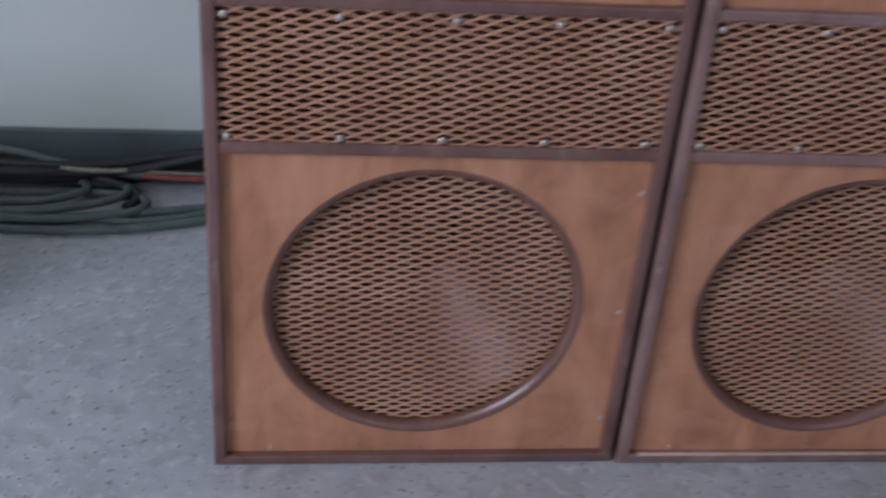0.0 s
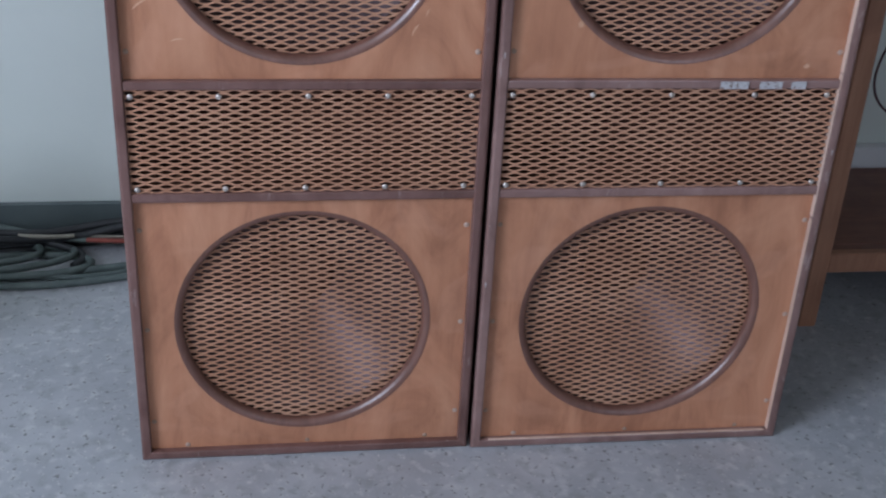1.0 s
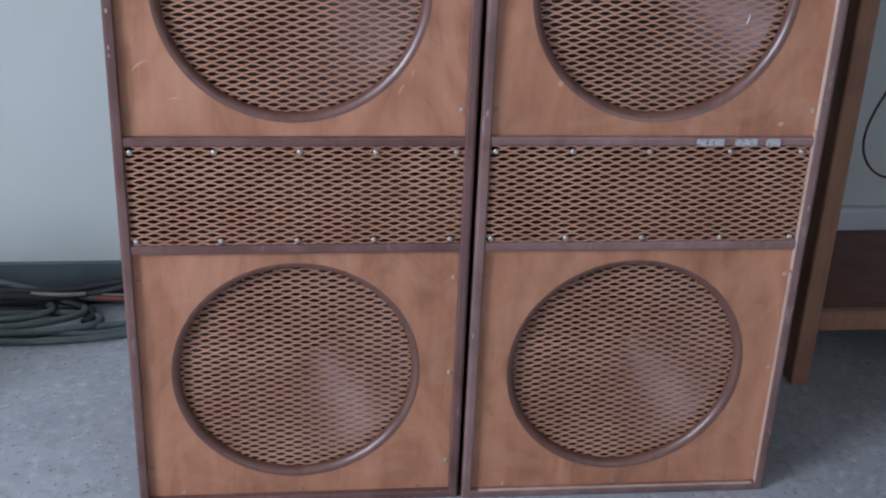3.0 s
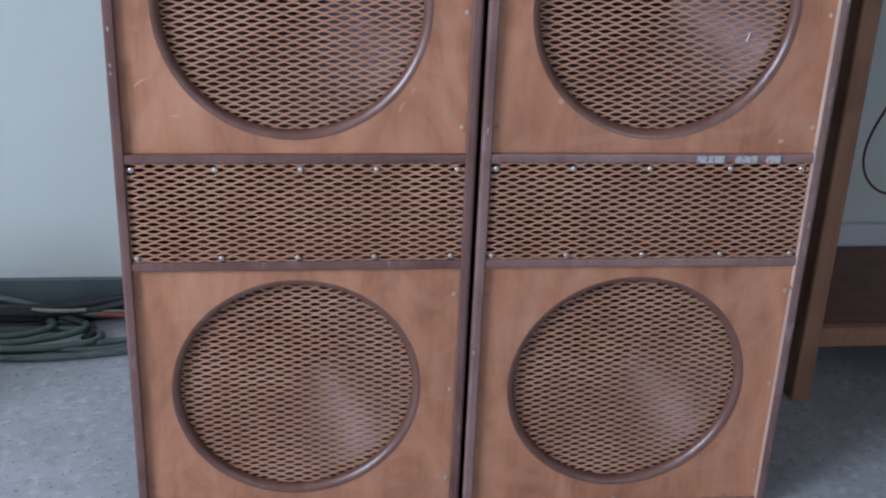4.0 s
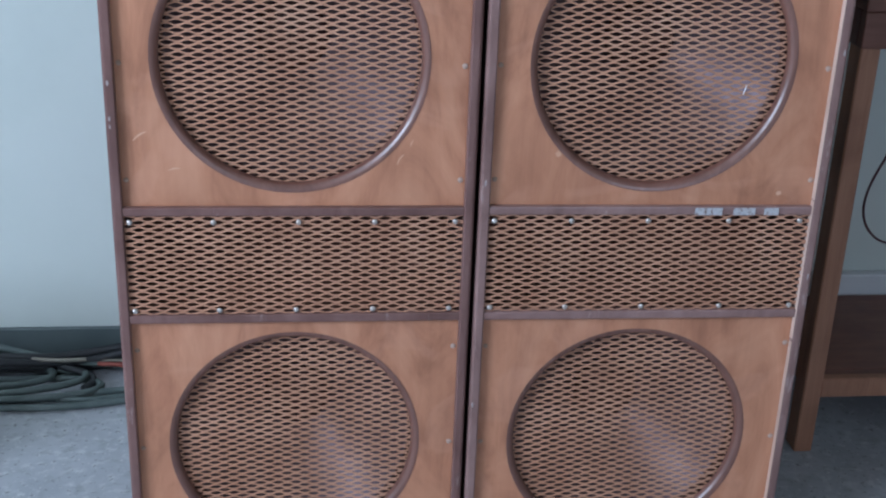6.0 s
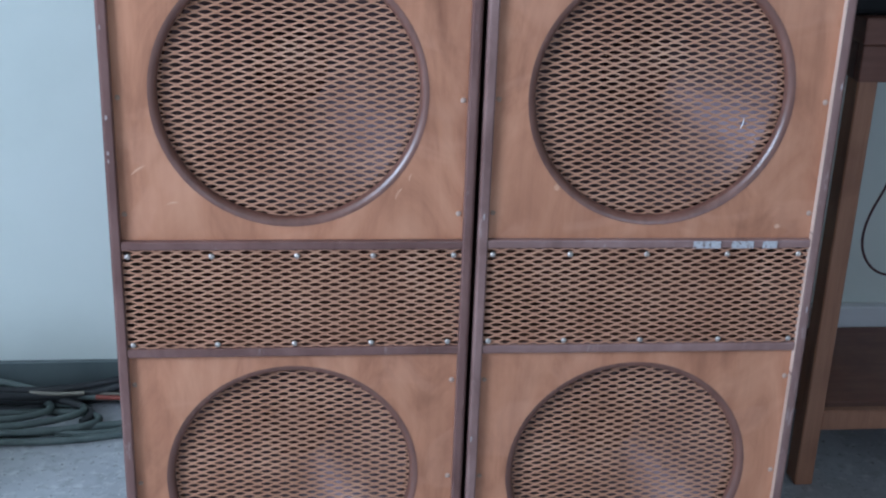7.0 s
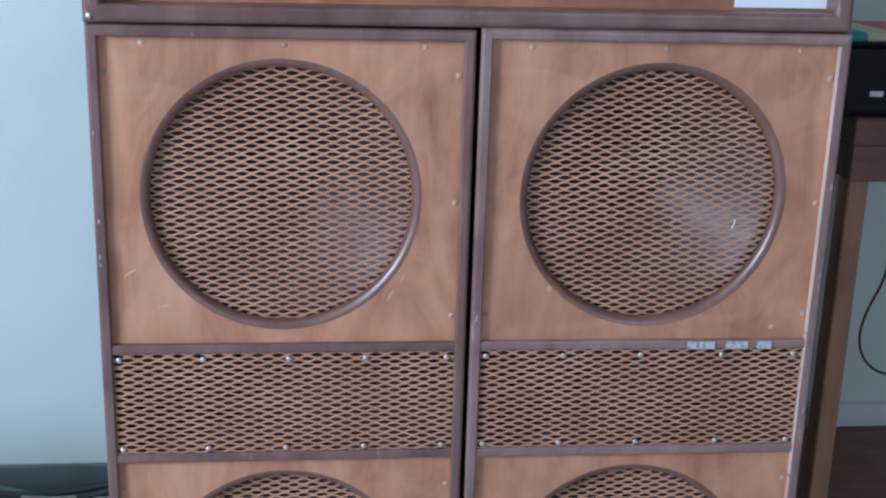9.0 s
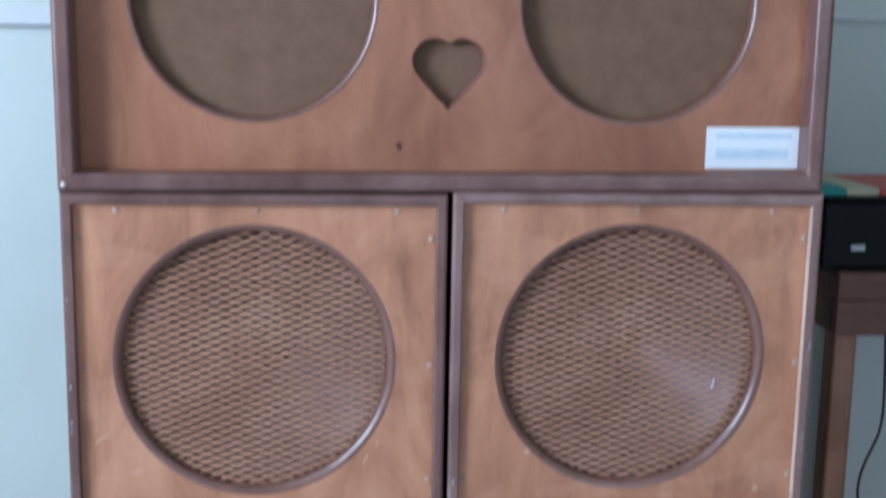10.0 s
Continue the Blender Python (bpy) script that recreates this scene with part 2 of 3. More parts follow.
def expanded_metal(x0, x1, z0, z1, inside, y, lw=0.030, sw=0.012, w=0.0029, t=0.0006, tilt=0.0004, knuckle=0.085):
    """Expanded steel: zigzag strands that meet at flat knuckles."""
    vs, fs = [], []
    amp = sw / 4 - w / 2 + 0.0001
    half, flat = lw / 2, lw * knuckle
    for k in range(int((z1 - z0) / (sw / 2)) + 1):
        zc = z0 + k * sw / 2
        pts = []
        for i in range(int((x1 - x0) / half) + 2):
            zz = zc + amp * (1 if (i + k) % 2 == 0 else -1)
            pts += [(x0 + i * half - flat, zz), (x0 + i * half + flat, zz)]
        for (ax, az), (bx, bz) in zip(pts, pts[1:]):
            mx, mz = (ax + bx) / 2, (az + bz) / 2
            if not inside(mx, mz):
                continue
            n = len(vs)
            for px, pz in ((ax, az), (bx, bz)):
                vs += [(px, y - tilt, pz - w / 2), (px, y + tilt, pz + w / 2), (px, y + tilt + t, pz + w / 2), (px, y - tilt + t, pz - w / 2)]
            fs += [(n, n + 4, n + 5, n + 1), (n + 1, n + 5, n + 6, n + 2), (n + 2, n + 6, n + 7, n + 3), (n + 3, n + 7, n + 4, n)]
    return vs, fs


def mitred_frame(parent, name_v, name_h, x0, x1, z0, z1, profile, material):
    """Four frame pieces with mitred corners; profile: (distance in from the outer edge, y)."""
    corners = [[(x0 + u, y, z0 + u) for u, y in profile], [(x1 - u, y, z0 + u) for u, y in profile],
               [(x1 - u, y, z1 - u) for u, y in profile], [(x0 + u, y, z1 - u) for u, y in profile]]
    made = []
    for i in range(4):
        a, b = corners[i], corners[(i + 1) % 4]
        bm = loft([a, b], closed_ring=False)
        made.append(part(name_h if i % 2 == 0 else name_v, bm, material, parent))
    return made


def moulding(width, front, back, r_out, r_in, steps=5):
    """A moulding's outline, from its outer back edge round the face to its inner back edge."""
    pts = [(0.0, back)]
    for k in range(steps + 1):
        a = math.pi / 2 * k / steps
        pts.append((r_out * (1 - math.cos(a)), front + r_out * (1 - math.sin(a))))
    for k in range(steps + 1):
        a = math.pi / 2 * k / steps
        pts.append((width - r_in + r_in * math.sin(a), front + r_in * (1 - math.cos(a))))
    pts.append((width, back))
    return pts


def dome(r, h, n=14, rings=4):
    """A low dome facing -y, for screw heads and caps."""
    out = []
    for k in range(rings + 1):
        a = math.pi / 2 * k / rings
        rr = max(r * math.cos(a), 0.00005)
        out.append([(rr * math.cos(2 * math.pi * i / n), -h * math.sin(a), rr * math.sin(2 * math.pi * i / n)) for i in range(n)])
    return loft(out)


def screw_mesh(name, material, r=0.0048, h=0.0028):
    bm = dome(r, h)
    bmesh.ops.recalc_face_normals(bm, faces=bm.faces)
    me = bpy.data.meshes.new(name)
    bm.to_mesh(me)
    bm.free()
    for p in me.polygons:
        p.use_smooth = True
    me.materials.append(material)
    return me


ME_SCREW = screw_mesh("screw", M_SCREW)
ME_SCREW_PALE = screw_mesh("screw_pale", M_SCREW_PALE, 0.0046, 0.0016)
ME_SCREW_DULL = screw_mesh("screw_dull", M_SCREW_DULL, 0.0042, 0.0014)


def screw(parent, x, y, z, me=None):
    ob = new("screw", me or ME_SCREW)
    ob.parent = parent
    ob.location = (x, y, z)
    return ob


def tube(points, radius, material, name, parent=None, label="", n=10, cyclic=False):
    """A round cable through the points, smoothed."""
    cu = bpy.data.curves.new(name, "CURVE")
    cu.dimensions = "3D"
    sp = cu.splines.new("NURBS")
    sp.points.add(len(points) - 1)
    for p, q in zip(sp.points, points):
        p.co = (*q, 1)
    sp.order_u, sp.use_endpoint_u, sp.use_cyclic_u, sp.resolution_u = 4, not cyclic, cyclic, 8
    cu.bevel_depth, cu.bevel_resolution, cu.use_fill_caps = radius, 3, True
    tmp = bpy.data.objects.new(name, cu)
    scene.collection.objects.link(tmp)
    me = bpy.data.meshes.new_from_object(tmp.evaluated_get(bpy.context.evaluated_depsgraph_get()))
    bpy.data.objects.remove(tmp)
    bpy.data.curves.remove(cu)
    for p in me.polygons:
        p.use_smooth = True
    me.materials.clear()
    me.materials.append(material)
    ob = new(name, me)
    if parent:
        ob.parent = parent
    if label:
        ob["label"] = label
    return ob


# ---- room ----
X0, X1, Y0, Y1, ZC = WIN_X, 5.2, SOUTH_Y, 0.80, 2.9
floor = part("floor", box(X0 - 0.2, X1 + 0.2, Y0 - 0.2, Y1 + 0.2, -0.12, 0.0), M_FLOOR)
tagged(floor, "grey speckled terrazzo-like floor, slightly worn", "floor", kind="structure")
ceiling = part("ceiling", box(X0 - 0.2, X1 + 0.2, Y0 - 0.2, Y1 + 0.2, ZC, ZC + 0.12), M_CEIL)
tagged(ceiling, "plain buff painted ceiling", "ceiling", kind="structure")
wall_north = part("wall_north", box(X0 - 0.2, X1 + 0.2, Y1, Y1 + 0.2, 0.0, ZC), M_WALL)
tagged(wall_north, "pale blue-white painted wall behind the loudspeakers", "wall", kind="structure")
bm = box(X0 - 0.2, SW_X0, Y0 - 0.2, Y0, 0.0, ZC)
box(SW_X1, X1 + 0.2, Y0 - 0.2, Y0, 0.0, ZC, bm=bm)
box(SW_X0, SW_X1, Y0 - 0.2, Y0, 0.0, SW_Z0, bm=bm)
box(SW_X0, SW_X1, Y0 - 0.2, Y0, SW_Z1, ZC, bm=bm)
wall_south = part("wall_south", bm, M_WALL_FAR)
tagged(wall_south, "buff painted wall with a window opening", "wall", kind="structure")
wall_east = part("wall_east", box(X1, X1 + 0.2, Y0, Y1, 0.0, ZC), M_WALL_FAR)
tagged(wall_east, "plain buff painted wall closing the room", "wall", kind="structure")
bm = box(X0 - 0.2, X0, Y0, WIN_Y0, 0.0, ZC)
box(X0 - 0.2, X0, WIN_Y1, Y1, 0.0, ZC, bm=bm)
box(X0 - 0.2, X0, WIN_Y0, WIN_Y1, 0.0, WIN_Z0, bm=bm)
box(X0 - 0.2, X0, WIN_Y0, WIN_Y1, WIN_Z1, ZC, bm=bm)
wall_west = part("wall_west", bm, M_WALL_FAR)
tagged(wall_west, "buff painted wall with a window opening", "wall", kind="structure")
bm = box(X0, X1, Y1 - 0.012, Y1, 0.0, 0.092, 0.003, 1)
baseboard = part("baseboard", bm, M_BASE)
tagged(baseboard, "dark grey-green painted baseboard along the wall", "baseboard", kind="structure")
trim = part("trim", box(X0, 0.4, Y1 - 0.028, Y1, 1.379, 1.4175, 0.006, 2), M_WHITE)
tagged(trim, "white painted dado rail on the wall", "trim", kind="structure")
trim = part("trim", box(0.75, X1, Y1 - 0.014, Y1, 1.418, 1.432, 0.004, 2), M_WHITE)
tagged(trim, "narrow painted ledge strip on the wall", "trim", kind="structure")
# added out-of-view block; casts the soft shade on the floor and wall at left
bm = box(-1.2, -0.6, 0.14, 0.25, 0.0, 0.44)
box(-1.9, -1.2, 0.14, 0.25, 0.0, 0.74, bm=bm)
blocker = part("shade_blocker", bm, M_WALL)
tagged(blocker, "unseen low block added to shade the floor by the cables", "wall", kind="structure")
trunking = part("cable_trunking", box(1.2, X1, Y1 - 0.03, Y1 - 0.001, 0.13, 0.214, 0.004, 2), M_WHITE)
tagged(trunking, "white plastic cable trunking fixed along the wall", "trunking", kind="structure")


# ---- loudspeaker cabinets ----
def driver(parent, cx, cz, y, r=0.206, depth=0.135):
    """A cone loudspeaker behind the grille."""
    ring = part("driver", loft([[(x, y, z) for x, z in circle_pts(cx, cz, r + 0.012, 64)], [(x, y - 0.004, z) for x, z in circle_pts(cx, cz, r + 0.004, 64)],
                                [(x, y, z) for x, z in circle_pts(cx, cz, r - 0.004, 64)]]), M_SURROUND, parent, "black cone loudspeaker behind the grille", True)
    prof = [(r - 0.004, 0.0), (r - 0.008, -0.004), (r - 0.012, 0.0), (r - 0.016, 0.003)]
    part("surround", loft([[(x, y + dy, z) for x, z in circle_pts(cx, cz, rr, 64)] for rr, dy in prof]), M_SURROUND, ring, "", True)
    cone = [(r - 0.016, 0.003), (r * 0.62, 0.003 + depth * 0.48), (r * 0.27, 0.003 + depth)]
    part("cone", loft([[(x, y + dy, z) for x, z in circle_pts(cx, cz, rr, 64)] for rr, dy in cone]), M_CONE, ring, "", True)
    bm = dome(r * 0.28, 0.012, 32, 6)
    cap = part("dust_cap", bm, M_SURROUND, ring, "", True)
    cap.location = (cx, y + depth * 0.99, cz)
    return ring


def carcass(root, W, h, D, y0, t):
    """The boards of a cabinet behind its front."""
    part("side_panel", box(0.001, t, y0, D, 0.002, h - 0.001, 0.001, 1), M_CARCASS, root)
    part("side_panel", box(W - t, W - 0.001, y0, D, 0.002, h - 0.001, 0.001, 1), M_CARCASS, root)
    part("bottom_panel", box(t, W - t, y0, D, 0.002, t), M_CARCASS, root)
    part("top_panel", box(t, W - t, y0, D, h - t, h - 0.001), M_CARCASS, root)
    part("back_panel", box(t, W - t, D - 0.016, D - 0.001, t, h - t), M_CARCASS, root)


def cabinet(name, at, turn, h, tops, bottoms, label, frame_mat, W=0.5515, cx=0.2715):
    """A tall loudspeaker: two round grilles with a mesh band between them, in a dark frame."""
    D, F = 0.46, 0.0165
    k = h / 1.157
    root = thing(name, label, "loudspeaker", at, (0, 0, turn), group="tall loudspeaker cabinets")
    zt0, zt1, zb0, zb1 = 0.6635 * k, 0.678 * k, 0.483 * k, 0.498 * k
    carcass(root, W, h, D, 0.016, 0.018)
    part("inner_board", box(0.018, W - 0.018, 0.2, 0.212, zb0, zt1), M_INNER, root)
    part("inner_shelf", box(0.018, W - 0.018, 0.032, 0.2, zb0 - 0.004, zb0 + 0.01), M_INNER, root)
    part("inner_shelf", box(0.018, W - 0.018, 0.032, 0.2, zt1 - 0.01, zt1 + 0.004), M_INNER, root)
    mitred_frame(root, "frame_stile", "frame_rail", 0, W, 0, h, moulding(F, -0.001, 0.017, 0.006, 0.003), frame_mat)
    part("frame_rail", box(F - 0.003, W - F + 0.003, 0.001, 0.017, zt0, zt1, 0.003, 3), frame_mat, root)
    part("frame_rail", box(F - 0.003, W - F + 0.003, 0.001, 0.017, zb0, zb1, 0.003, 3), frame_mat, root)
    for z0, z1, cz in ((zt1 - 0.004, h - 0.014, 0.905 * k), (0.010, zb0 + 0.004, 0.256 * k)):
        upper = z1 > 0.8
        ro, ri = 0.205, 0.193
        panel = part("front_panel", pierced_board(F - 0.004, W - F + 0.004, z0, z1, [circle_pts(cx, cz, ro, 96)], 0.011, 0.024), M_PANEL, root)
        part("rim", rounded_lip(lambda off: circle_pts(cx, cz, off, 96), 0.0105, ro + 0.001, ri, 0.0248), M_RIM, panel, "dark stained rounded rim", True)
        part("grille", expanded_metal(cx - 0.21, cx + 0.21, cz - 0.204, cz + 0.204, lambda a, b: math.hypot(a - cx, b - cz) < ri + 0.012, 0.0275),
             M_MESH, root, "bronze-brown expanded steel mesh")
        driver(root, cx, cz, 0.046)
        for q in (0.7195, 0.899, 1.09) if upper else (0.0725, 0.2525, 0.4325):
            screw(panel, W - F - 0.0065, 0.011, q * k, ME_SCREW_PALE)
            screw(panel, F + 0.0065, 0.011, q * k, ME_SCREW_DULL)
        for q in (0.0757, 0.276, 0.4785):
            if upper:
                screw(panel, q, 0.011, 1.1305 * k, ME_SCREW_PALE if q < 0.1 or q > 0.4 else ME_SCREW_DULL)
            else:
                screw(panel, q, 0.011, 0.022, ME_SCREW_PALE if q < 0.1 else ME_SCREW_DULL)
    band = part("mesh_band", expanded_metal(0.008, W - 0.008, zb1 + 0.0016, zt0 - 0.0005, lambda a, b: F - 0.003 < a < W - F + 0.003, 0.0055, w=0.0029, knuckle=0.08),
                M_MESH, root, "bronze-brown expanded steel mesh strip")
    for xs, z in ((tops, 0.6535 * k), (bottoms, 0.505 * k)):
        for q in xs:
            screw(band, q, 0.0035, z)
    return root


H_L, H_R = 1.157, 1.1615
cab_left = cabinet("loudspeaker_cabinet", (0.0, 0.0, 0.0), 0.0, H_L, (0.025, 0.1505, 0.280, 0.397, 0.5225), (0.0255, 0.1555, 0.275, 0.396, 0.518),
                   "tall brown loudspeaker with round mesh grilles, beside coiled cables", M_FRAME)
cab_right = cabinet("loudspeaker_cabinet", (0.558, -0.004, 0.0), -0.4, H_R, (0.0255, 0.148, 0.271, 0.402, 0.5185), (0.0255, 0.148, 0.2735, 0.404, 0.5225),
                    "tall brown loudspeaker with white tape scraps, beside a table", M_FRAME_WORN, 0.5525, 0.2735)


# ---- wide cabinet on top ----
def heart_pts(cx, cz, s, n=20):
    """A heart outline about s wide: two round lobes with a shallow notch, straight sides to a point."""
    r, d, tip = 0.305 * s, 0.195 * s, -0.675 * s
    dist = math.hypot(d, tip)
    # the right lobe runs from the notch over the top to where the side leaves it
    start, end = math.pi - math.acos(d / r), math.atan2(tip, -d) + math.acos(r / dist)
    right = [(d + r * math.cos(start + (end - start) * k / n), r * math.sin(start + (end - start) * k / n)) for k in range(n + 1)]
    left = [(-x, z) for x, z in reversed(right[1:])]
    side = [(right[-1][0] * (1 - f), right[-1][1] + (tip - right[-1][1]) * f) for f in (0.33, 0.66)]
    pts = right + side + [(0.0, tip)] + [(-x, z) for x, z in reversed(side)] + left
    return [(cx + x, cz + z) for x, z in pts]


def top_cabinet():
    W, H, D, F = 1.109, 0.56, 0.44, 0.027
    root = thing("wide_loudspeaker", "wide brown loudspeaker with a heart cut-out, atop two others", "loudspeaker",
                 (-0.001, -0.004, H_L + 0.002), (0, -0.22, 0))
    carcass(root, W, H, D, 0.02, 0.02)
    mitred_frame(root, "frame_stile", "frame_rail", 0, W, 0, H, moulding(F, -0.003, 0.045, 0.009, 0.007), M_FRAME)
    cz, ro, ri, yp = 0.272, 0.176, 0.169, 0.04
    hp = heart_pts(0.5535, 0.186, 0.106)
    panel = part("front_panel", pierced_board(F - 0.005, W - F + 0.005, F - 0.005, H - F + 0.005,
                                              [circle_pts(0.274, cz, ro, 96), circle_pts(0.832, cz, ro, 96), hp], yp, yp + 0.016), M_PANEL_RED, root)
    for cx in (0.274, 0.832):
        part("rim", rounded_lip(lambda off: circle_pts(cx, cz, off, 96), yp - 0.0005, ro + 0.001, ri, yp + 0.02), M_RIM, panel, "dark stained rounded rim", True)
        bm = loft([[(x, yp + 0.021, z) for x, z in circle_pts(cx, cz, r, 64)] for r in (ri + 0.01, ri * 0.5, 0.0005)])
        part("grille_cloth", bm, M_CLOTH, root, "fine brown woven grille")
    part("heart_rim", loft([[(x, yp - 0.0006, z) for x, z in heart_pts(0.5535, 0.186, 0.108)], [(x, yp + 0.003, z) for x, z in heart_pts(0.5535, 0.186, 0.101)],
                            [(x, yp + 0.018, z) for x, z in heart_pts(0.5535, 0.186, 0.098)]]), M_RIM, panel, "dark stained heart-shaped edge", True)
    bm = bmesh.new()
    bm.faces.new([bm.verts.new((x, yp + 0.0185, z)) for x, z in heart_pts(0.5535, 0.186, 0.112)])
    part("heart_backing", bm, M_CLOTH, root, "brown cloth behind the heart")
    screw(root, 0.01, -0.003, 0.01)
    card = part("paper_card", box(0.940, 1.0815, yp - 0.0035, yp - 0.0015, F + 0.0045, F + 0.0665), M_PAPER, root, "white paper card with pale blue printing")
    part("print_bar", box(0.955, 1.07, yp - 0.0042, yp - 0.0036, F + 0.05, F + 0.057), M_INK, card)
    part("print_bar", box(0.955, 1.066, yp - 0.0042, yp - 0.0036, F + 0.02, F + 0.034), M_INK, card)
    return root


top_cabinet()

# pale strips: light on the stile's inner arris put into colour; another along the foot
for a, b in ((0.0175, 0.44), (0.445, 0.69), (0.692, 1.143)):
    part("bare_edge", box(0.5348, 0.5364, -0.0012 if a > 0.6 else -0.0006, 0.0105, a, b, 0.0008, 1), M_PALE_EDGE, cab_right, "pale strip along the frame edge")
part("bare_edge", box(0.03, 0.53, 0.0, 0.006, 0.0145, 0.0168, 0.0006, 1), M_PALE_EDGE, cab_right, "pale strip along the frame edge")

# scraps of tape and scuffs on the frames
for x0, x1 in ((0.902, 0.946), (0.964, 0.9995), (1.0145, 1.038)):
    part("tape_scrap", box(x0 - 0.558, x1 - 0.558, -0.0004, 0.0006, 0.667, 0.679), M_TAPE, cab_right, "torn scrap of white tape")


# ---- table with a shelf ----
def table():
    root = thing("table", "brown wooden table with a low shelf, beside the loudspeakers", "table", (1.2966, 0.348, 0))
    L, D, H = 1.25, 0.385, 0.971
    for lx, ly in ((0, 0), (L - 0.0385, 0), (0.155, D - 0.05), (L - 0.0385, D - 0.05)):
        part("leg", box(lx, lx + 0.0385, ly, ly + 0.05, 0, H - 0.05, 0.003, 1), M_TABLE, root)
    part("tabletop", box(-0.004, L + 0.004, -0.006, D + 0.004, H - 0.05, H, 0.004, 2), M_TABLE_DARK, root)
    part("apron", box(-0.002, L + 0.002, -0.003, 0.018, H - 0.118, H - 0.0505, 0.002, 1), M_TABLE_DARK, root)
    part("apron", box(-0.002, 0.018, 0.019, D, H - 0.118, H - 0.0505, 0.002, 1), M_TABLE_DARK, root)
    part("shelf_rail", box(0.0385, L - 0.0385, 0.005, 0.027, 0.125, 0.169, 0.003, 1), M_TABLE, root)
    part("shelf", box(-0.012, L + 0.01, 0.051, D + 0.03, 0.150, 0.166, 0.002, 1), M_TABLE_DARK, root)
    part("shelf_strip", box(0.04, L - 0.04, 0.028, 0.05, 0.150, 0.166, 0.002, 1), M_TABLE_DARK, root)
    return root


table()


def amplifier():
    root = thing("amplifier", "black plastic amplifier box standing on the table", "amplifier", (1.262, 0.358, 0.971))
    part("case", box(0, 0.4, 0, 0.3, 0.0, 0.128, 0.012, 3), M_BLACK, root)
    part("lid", box(0.004, 0.396, -0.002, 0.296, 0.1285, 0.134, 0.002, 1), M_BLACK, root)
    part("badge", box(0.055, 0.082, -0.002, 0.001, 0.037, 0.048, 0.001, 1), M_SILVER, root, "small silver badge")
    return root


amplifier()
mag = thing("magazine", "colourful teal, cream and red booklet lying on the amplifier", "magazine", (1.255, 0.362, 1.1053), (0, 0, 4))
part("cover", box(0.0, 0.05, 0, 0.2, 0.0, 0.018, 0.004, 2), M_TEAL, mag, "teal cover edge")
part("page_block", box(0.0505, 0.115, 0.0, 0.2, 0.0, 0.016, 0.004, 2), M_CREAM, mag, "cream cover field")
part("cover", box(0.1155, 0.28, 0.0, 0.2, 0.0, 0.016, 0.004, 2), M_RED, mag, "red cover field")

cord = tube([(1.515, 0.62, 0.85), (1.524, 0.62, 0.76), (1.53, 0.62, 0.66), (1.532, 0.62, 0.575), (1.503, 0.62, 0.52), (1.486, 0.62, 0.46), (1.493, 0.62, 0.405), (1.535, 0.62, 0.357), (1.6, 0.62, 0.352), (1.66, 0.6, 0.42), (1.68, 0.55, 0.855)],
            0.0028, M_CORD, "power_cord")
tagged(cord, "thin dark maroon cord hanging in a loop under the table", "cord")

# ---- cables on the floor ----
R = 0.0078


def cable(points, r, material, label, group="coiled cables"):
    ob = tube(points, r, material, "cable")
    return tagged(ob, label, "cable", group)


GREY = "thick grey-green rubber cable coiled on the floor"
cable([(-0.874, 0.670, R), (-0.639, 0.617, R), (-0.449, 0.589, R), (-0.286, 0.576, R), (-0.161, 0.587, R), (-0.024, 0.623, R), (0.151, 0.702, R)], R, M_CABLE, GREY)
cable([(-0.823, 0.686, R), (-0.589, 0.633, R), (-0.398, 0.615, R), (-0.254, 0.623, R), (-0.137, 0.647, R), (0.036, 0.678, R), (0.171, 0.728, R)], R, M_CABLE, GREY)
cable([(-0.871, 0.687, 0.02), (-0.637, 0.629, 0.024), (-0.447, 0.603, 0.026), (-0.312, 0.614, 0.026), (-0.203, 0.656, 0.024), (-0.185, 0.704, 0.02), (-0.226, 0.735, 0.014), (-0.320, 0.746, R), (-0.530, 0.733, R)], R, M_CABLE, GREY)
cable([(-0.821, 0.702, 0.034), (-0.539, 0.644, 0.03), (-0.396, 0.638, 0.026), (-0.308, 0.658, 0.022), (-0.257, 0.696, 0.02), (-0.273, 0.736, 0.02), (-0.357, 0.755, 0.02), (-0.528, 0.750, 0.02)], R, M_CABLE, GREY)
cable([(-0.826, 0.659, 0.03), (-0.600, 0.615, 0.03), (-0.429, 0.594, 0.024), (-0.294, 0.594, 0.02), (-0.177, 0.622, 0.016), (-0.145, 0.669, 0.012), (-0.186, 0.702, R), (-0.275, 0.715, R), (-0.485, 0.706, R)], R, M_CABLE, GREY)
cable([(-0.828, 0.646, 0.022), (-0.621, 0.607, 0.022), (-0.448, 0.592, 0.022), (-0.352, 0.597, 0.02), (-0.254, 0.614, 0.012), (-0.160, 0.599, R), (-0.042, 0.645, R), (0.133, 0.720, R)], 0.0065, M_CABLE, GREY)
BLACK = "black rubber cable lying against the baseboard"
cable([(-0.862, 0.755, 0.03), (-0.529, 0.739, 0.05), (-0.387, 0.727, 0.055), (-0.301, 0.735, 0.045), (-0.196, 0.750, 0.045), (-0.109, 0.768, 0.06), (0.060, 0.772, 0.07)], 0.009, M_CABLE_BLACK, BLACK)
cable([(-0.867, 0.722, 0.02), (-0.533, 0.705, 0.045), (-0.419, 0.693, 0.05), (-0.342, 0.706, 0.04), (-0.273, 0.736, 0.02), (-0.148, 0.763, 0.02), (0.088, 0.771, 0.02)], 0.009, M_CABLE_BLACK, BLACK)
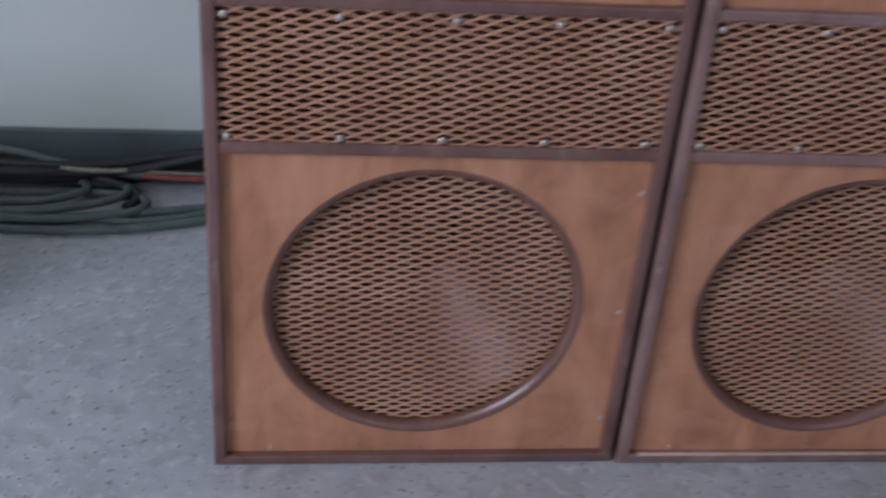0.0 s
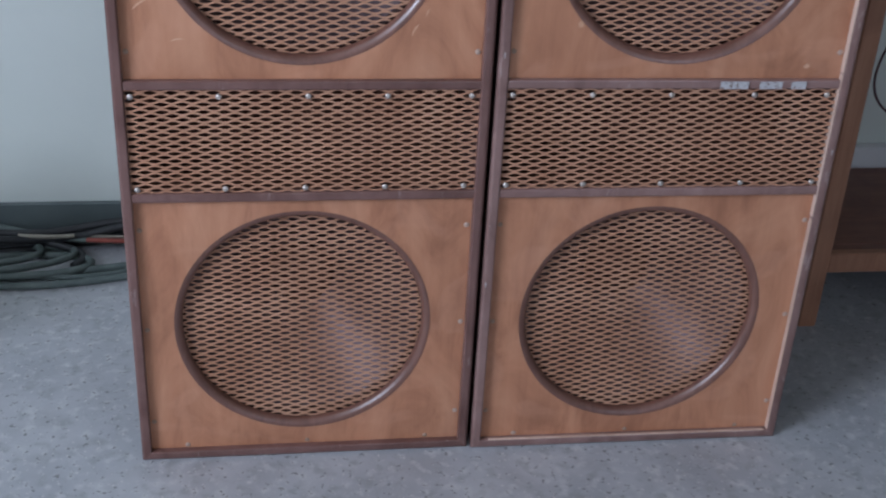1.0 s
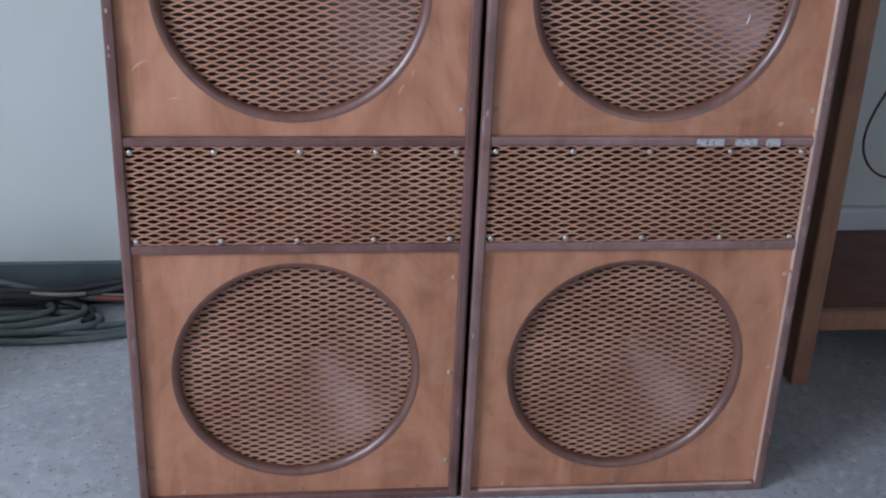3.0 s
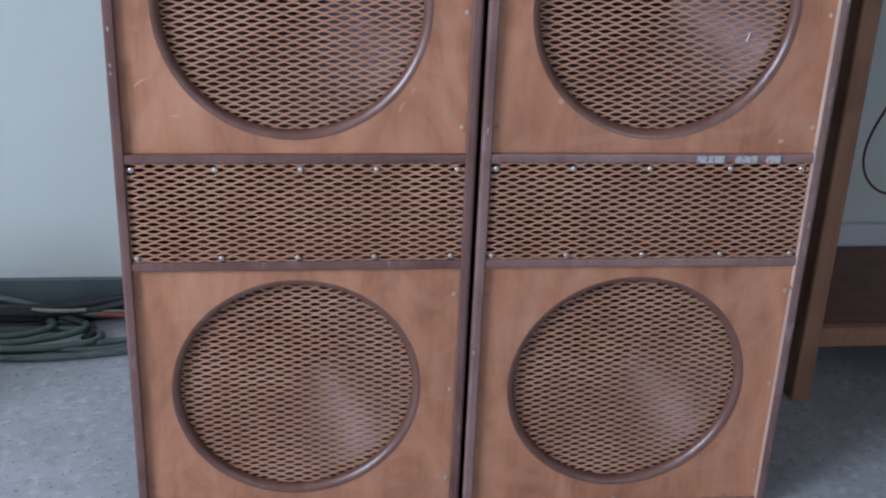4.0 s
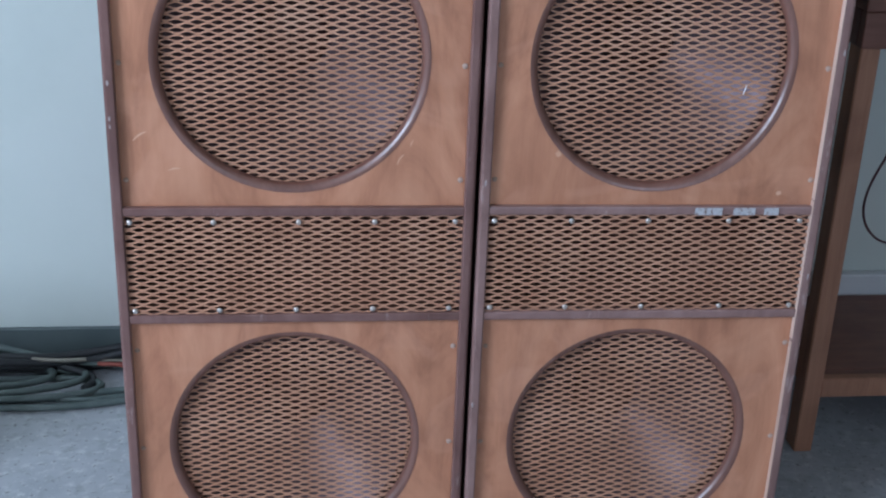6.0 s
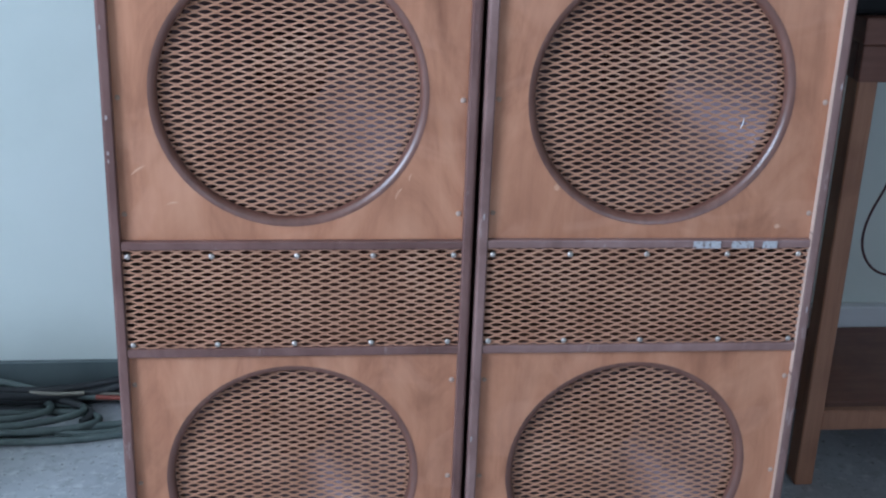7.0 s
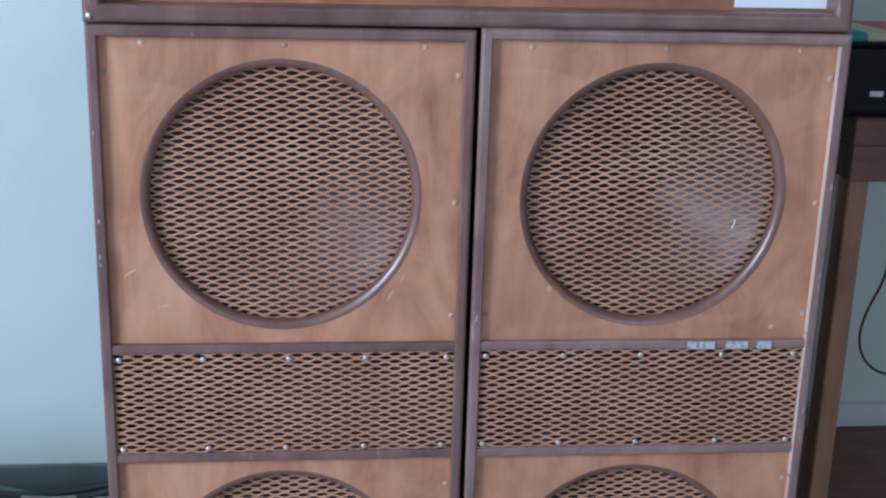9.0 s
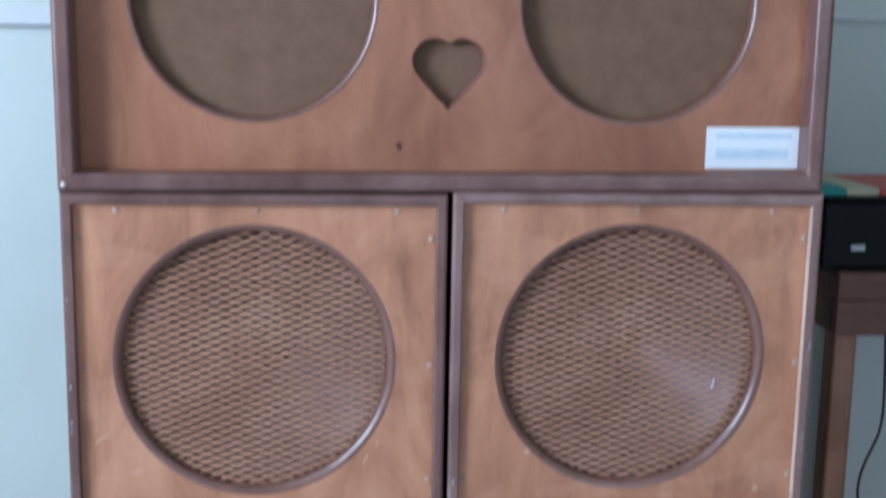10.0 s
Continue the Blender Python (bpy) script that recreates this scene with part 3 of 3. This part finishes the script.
cable([(-0.858, 0.772, 0.05), (-0.526, 0.762, 0.075), (-0.413, 0.752, 0.075), (-0.319, 0.743, 0.05), (-0.226, 0.734, 0.03), (-0.055, 0.740, 0.02), (0.087, 0.754, 0.02)], 0.0075, M_CABLE, "grey cable lying over black ones by the baseboard")
cable([(-0.312, 0.721, 0.05), (-0.274, 0.718, 0.048), (-0.236, 0.720, 0.045), (-0.197, 0.728, 0.044)], 0.0045, M_WIRE_CREAM, "cream-coloured wire end among the cables")
cable([(-0.173, 0.733, 0.03), (-0.131, 0.728, 0.03), (-0.075, 0.727, 0.028), (0.002, 0.739, 0.02)], 0.0052, M_WIRE_RED, "red wire end among the cables")
cable([(-0.173, 0.739, 0.037), (-0.131, 0.734, 0.037), (-0.075, 0.733, 0.036), (0.002, 0.745, 0.028)], 0.0026, M_WIRE_CREAM, "cream-coloured wire lying beside the red one")
cable([(-0.543, 0.772, 0.02), (-0.430, 0.772, 0.03), (-0.356, 0.762, 0.03), (-0.291, 0.744, 0.03), (-0.199, 0.717, 0.02), (-0.163, 0.691, 0.009), (-0.194, 0.656, 0.009)], 0.009, M_CABLE_BLACK, BLACK)
cable([(-0.553, 0.687, 0.05), (-0.458, 0.685, 0.06), (-0.381, 0.692, 0.06), (-0.322, 0.709, 0.045), (-0.273, 0.730, 0.035), (-0.187, 0.742, 0.03), (-0.072, 0.754, 0.06), (0.041, 0.758, 0.085)], 0.009, M_CABLE_BLACK, BLACK)
cable([(-0.550, 0.724, 0.012), (-0.436, 0.722, 0.012), (-0.360, 0.716, 0.012), (-0.302, 0.728, 0.012), (-0.243, 0.753, 0.012), (-0.147, 0.772, 0.012)], 0.012, M_CABLE_BLACK, BLACK)
cable([(-0.548, 0.750, 0.012), (-0.433, 0.757, 0.012), (-0.356, 0.764, 0.012), (-0.280, 0.771, 0.012), (-0.146, 0.772, 0.012)], 0.012, M_CABLE_BLACK, BLACK)


# ---- wear on the fronts ----
def scuff(parent, x, y, z, w, h, seed, material=M_SCUFF):
    """A thin irregular chip in the varnish."""
    rnd = random.Random(seed)
    bm = bmesh.new()
    n = 17
    ring = []
    for k in range(n):
        a = 2 * math.pi * k / n
        q = rnd.uniform(0.7, 1.1)
        ring.append((x + w / 2 * q * math.cos(a), z + h / 2 * q * math.sin(a)))
    f = bm.faces.new([bm.verts.new((px, y - 0.0004, pz)) for px, pz in ring])
    r = bmesh.ops.extrude_face_region(bm, geom=[f])
    for v in r["geom"]:
        if isinstance(v, bmesh.types.BMVert):
            v.co.y += 0.0007
    return part("scuff", bm, material, parent, "pale chip in the varnish")


for i, (x, z, w, h) in enumerate(((0.007, 0.872, 0.004, 0.009), (0.0065, 0.818, 0.004, 0.008), (0.0065, 0.806, 0.003, 0.007), (0.006, 1.003, 0.003, 0.008))):
    scuff(cab_left, x, -0.001, z, w, h, i)
for i, (x, z, w, h) in enumerate(((0.12, 0.764, 0.009, 0.011), (0.48, 0.7, 0.01, 0.008))):
    scuff(cab_right, x, 0.011, z, w, h, 40 + i, M_CHIP)
for i, (x, z) in enumerate(((0.003, 0.33), (0.543, 0.56), (0.544, 0.93), (0.006, 0.72))):
    scuff(cab_right, x + 0.002, -0.001, z, 0.004, 0.012, 60 + i)
tube([(0.408, 0.0245, 0.872), (0.41, 0.024, 0.868), (0.406, 0.0245, 0.862), (0.405, 0.024, 0.857)], 0.0008, M_PAPER, "thread", cab_right, "short white thread caught in the mesh")
scuff(bpy.data.objects["wide_loudspeaker"], 0.482, 0.04, 0.062, 0.009, 0.013, 90, M_STAIN_DARK)["label"] = "dark knot in the panel"


def crescent(parent, x, z, length, width, turn, y=0.011):
    """A faint curved dent in the varnish, thicker in the middle."""
    n = 9
    up, low = [], []
    for k in range(n):
        u = k / (n - 1) - 0.5
        bow = 0.35 * length * (0.25 - u * u)
        half = width / 2 * (1 - (2 * u) ** 2) + 0.0002
        up.append((u * length, bow + half))
        low.append((u * length, bow - half))
    c, q = math.cos(radians(turn)), math.sin(radians(turn))
    pts = [(x + a * c - b * q, z + a * q + b * c) for a, b in low + up[::-1]]
    bm = bmesh.new()
    f = bm.faces.new([bm.verts.new((px, y - 0.0004, pz)) for px, pz in pts])
    r = bmesh.ops.extrude_face_region(bm, geom=[f])
    for v in r["geom"]:
        if isinstance(v, bmesh.types.BMVert):
            v.co.y += 0.0007
    return part("dent", bm, M_CHIP, parent, "pale curved dent in the varnish")


for x, z, length, width, turn in ((0.047, 0.788, 0.026, 0.0028, 35), (0.095, 0.736, 0.02, 0.002, 10), (0.435, 0.752, 0.02, 0.0024, 60), (0.452, 0.778, 0.012, 0.002, 70)):
    crescent(cab_left, x, z, length, width, turn)
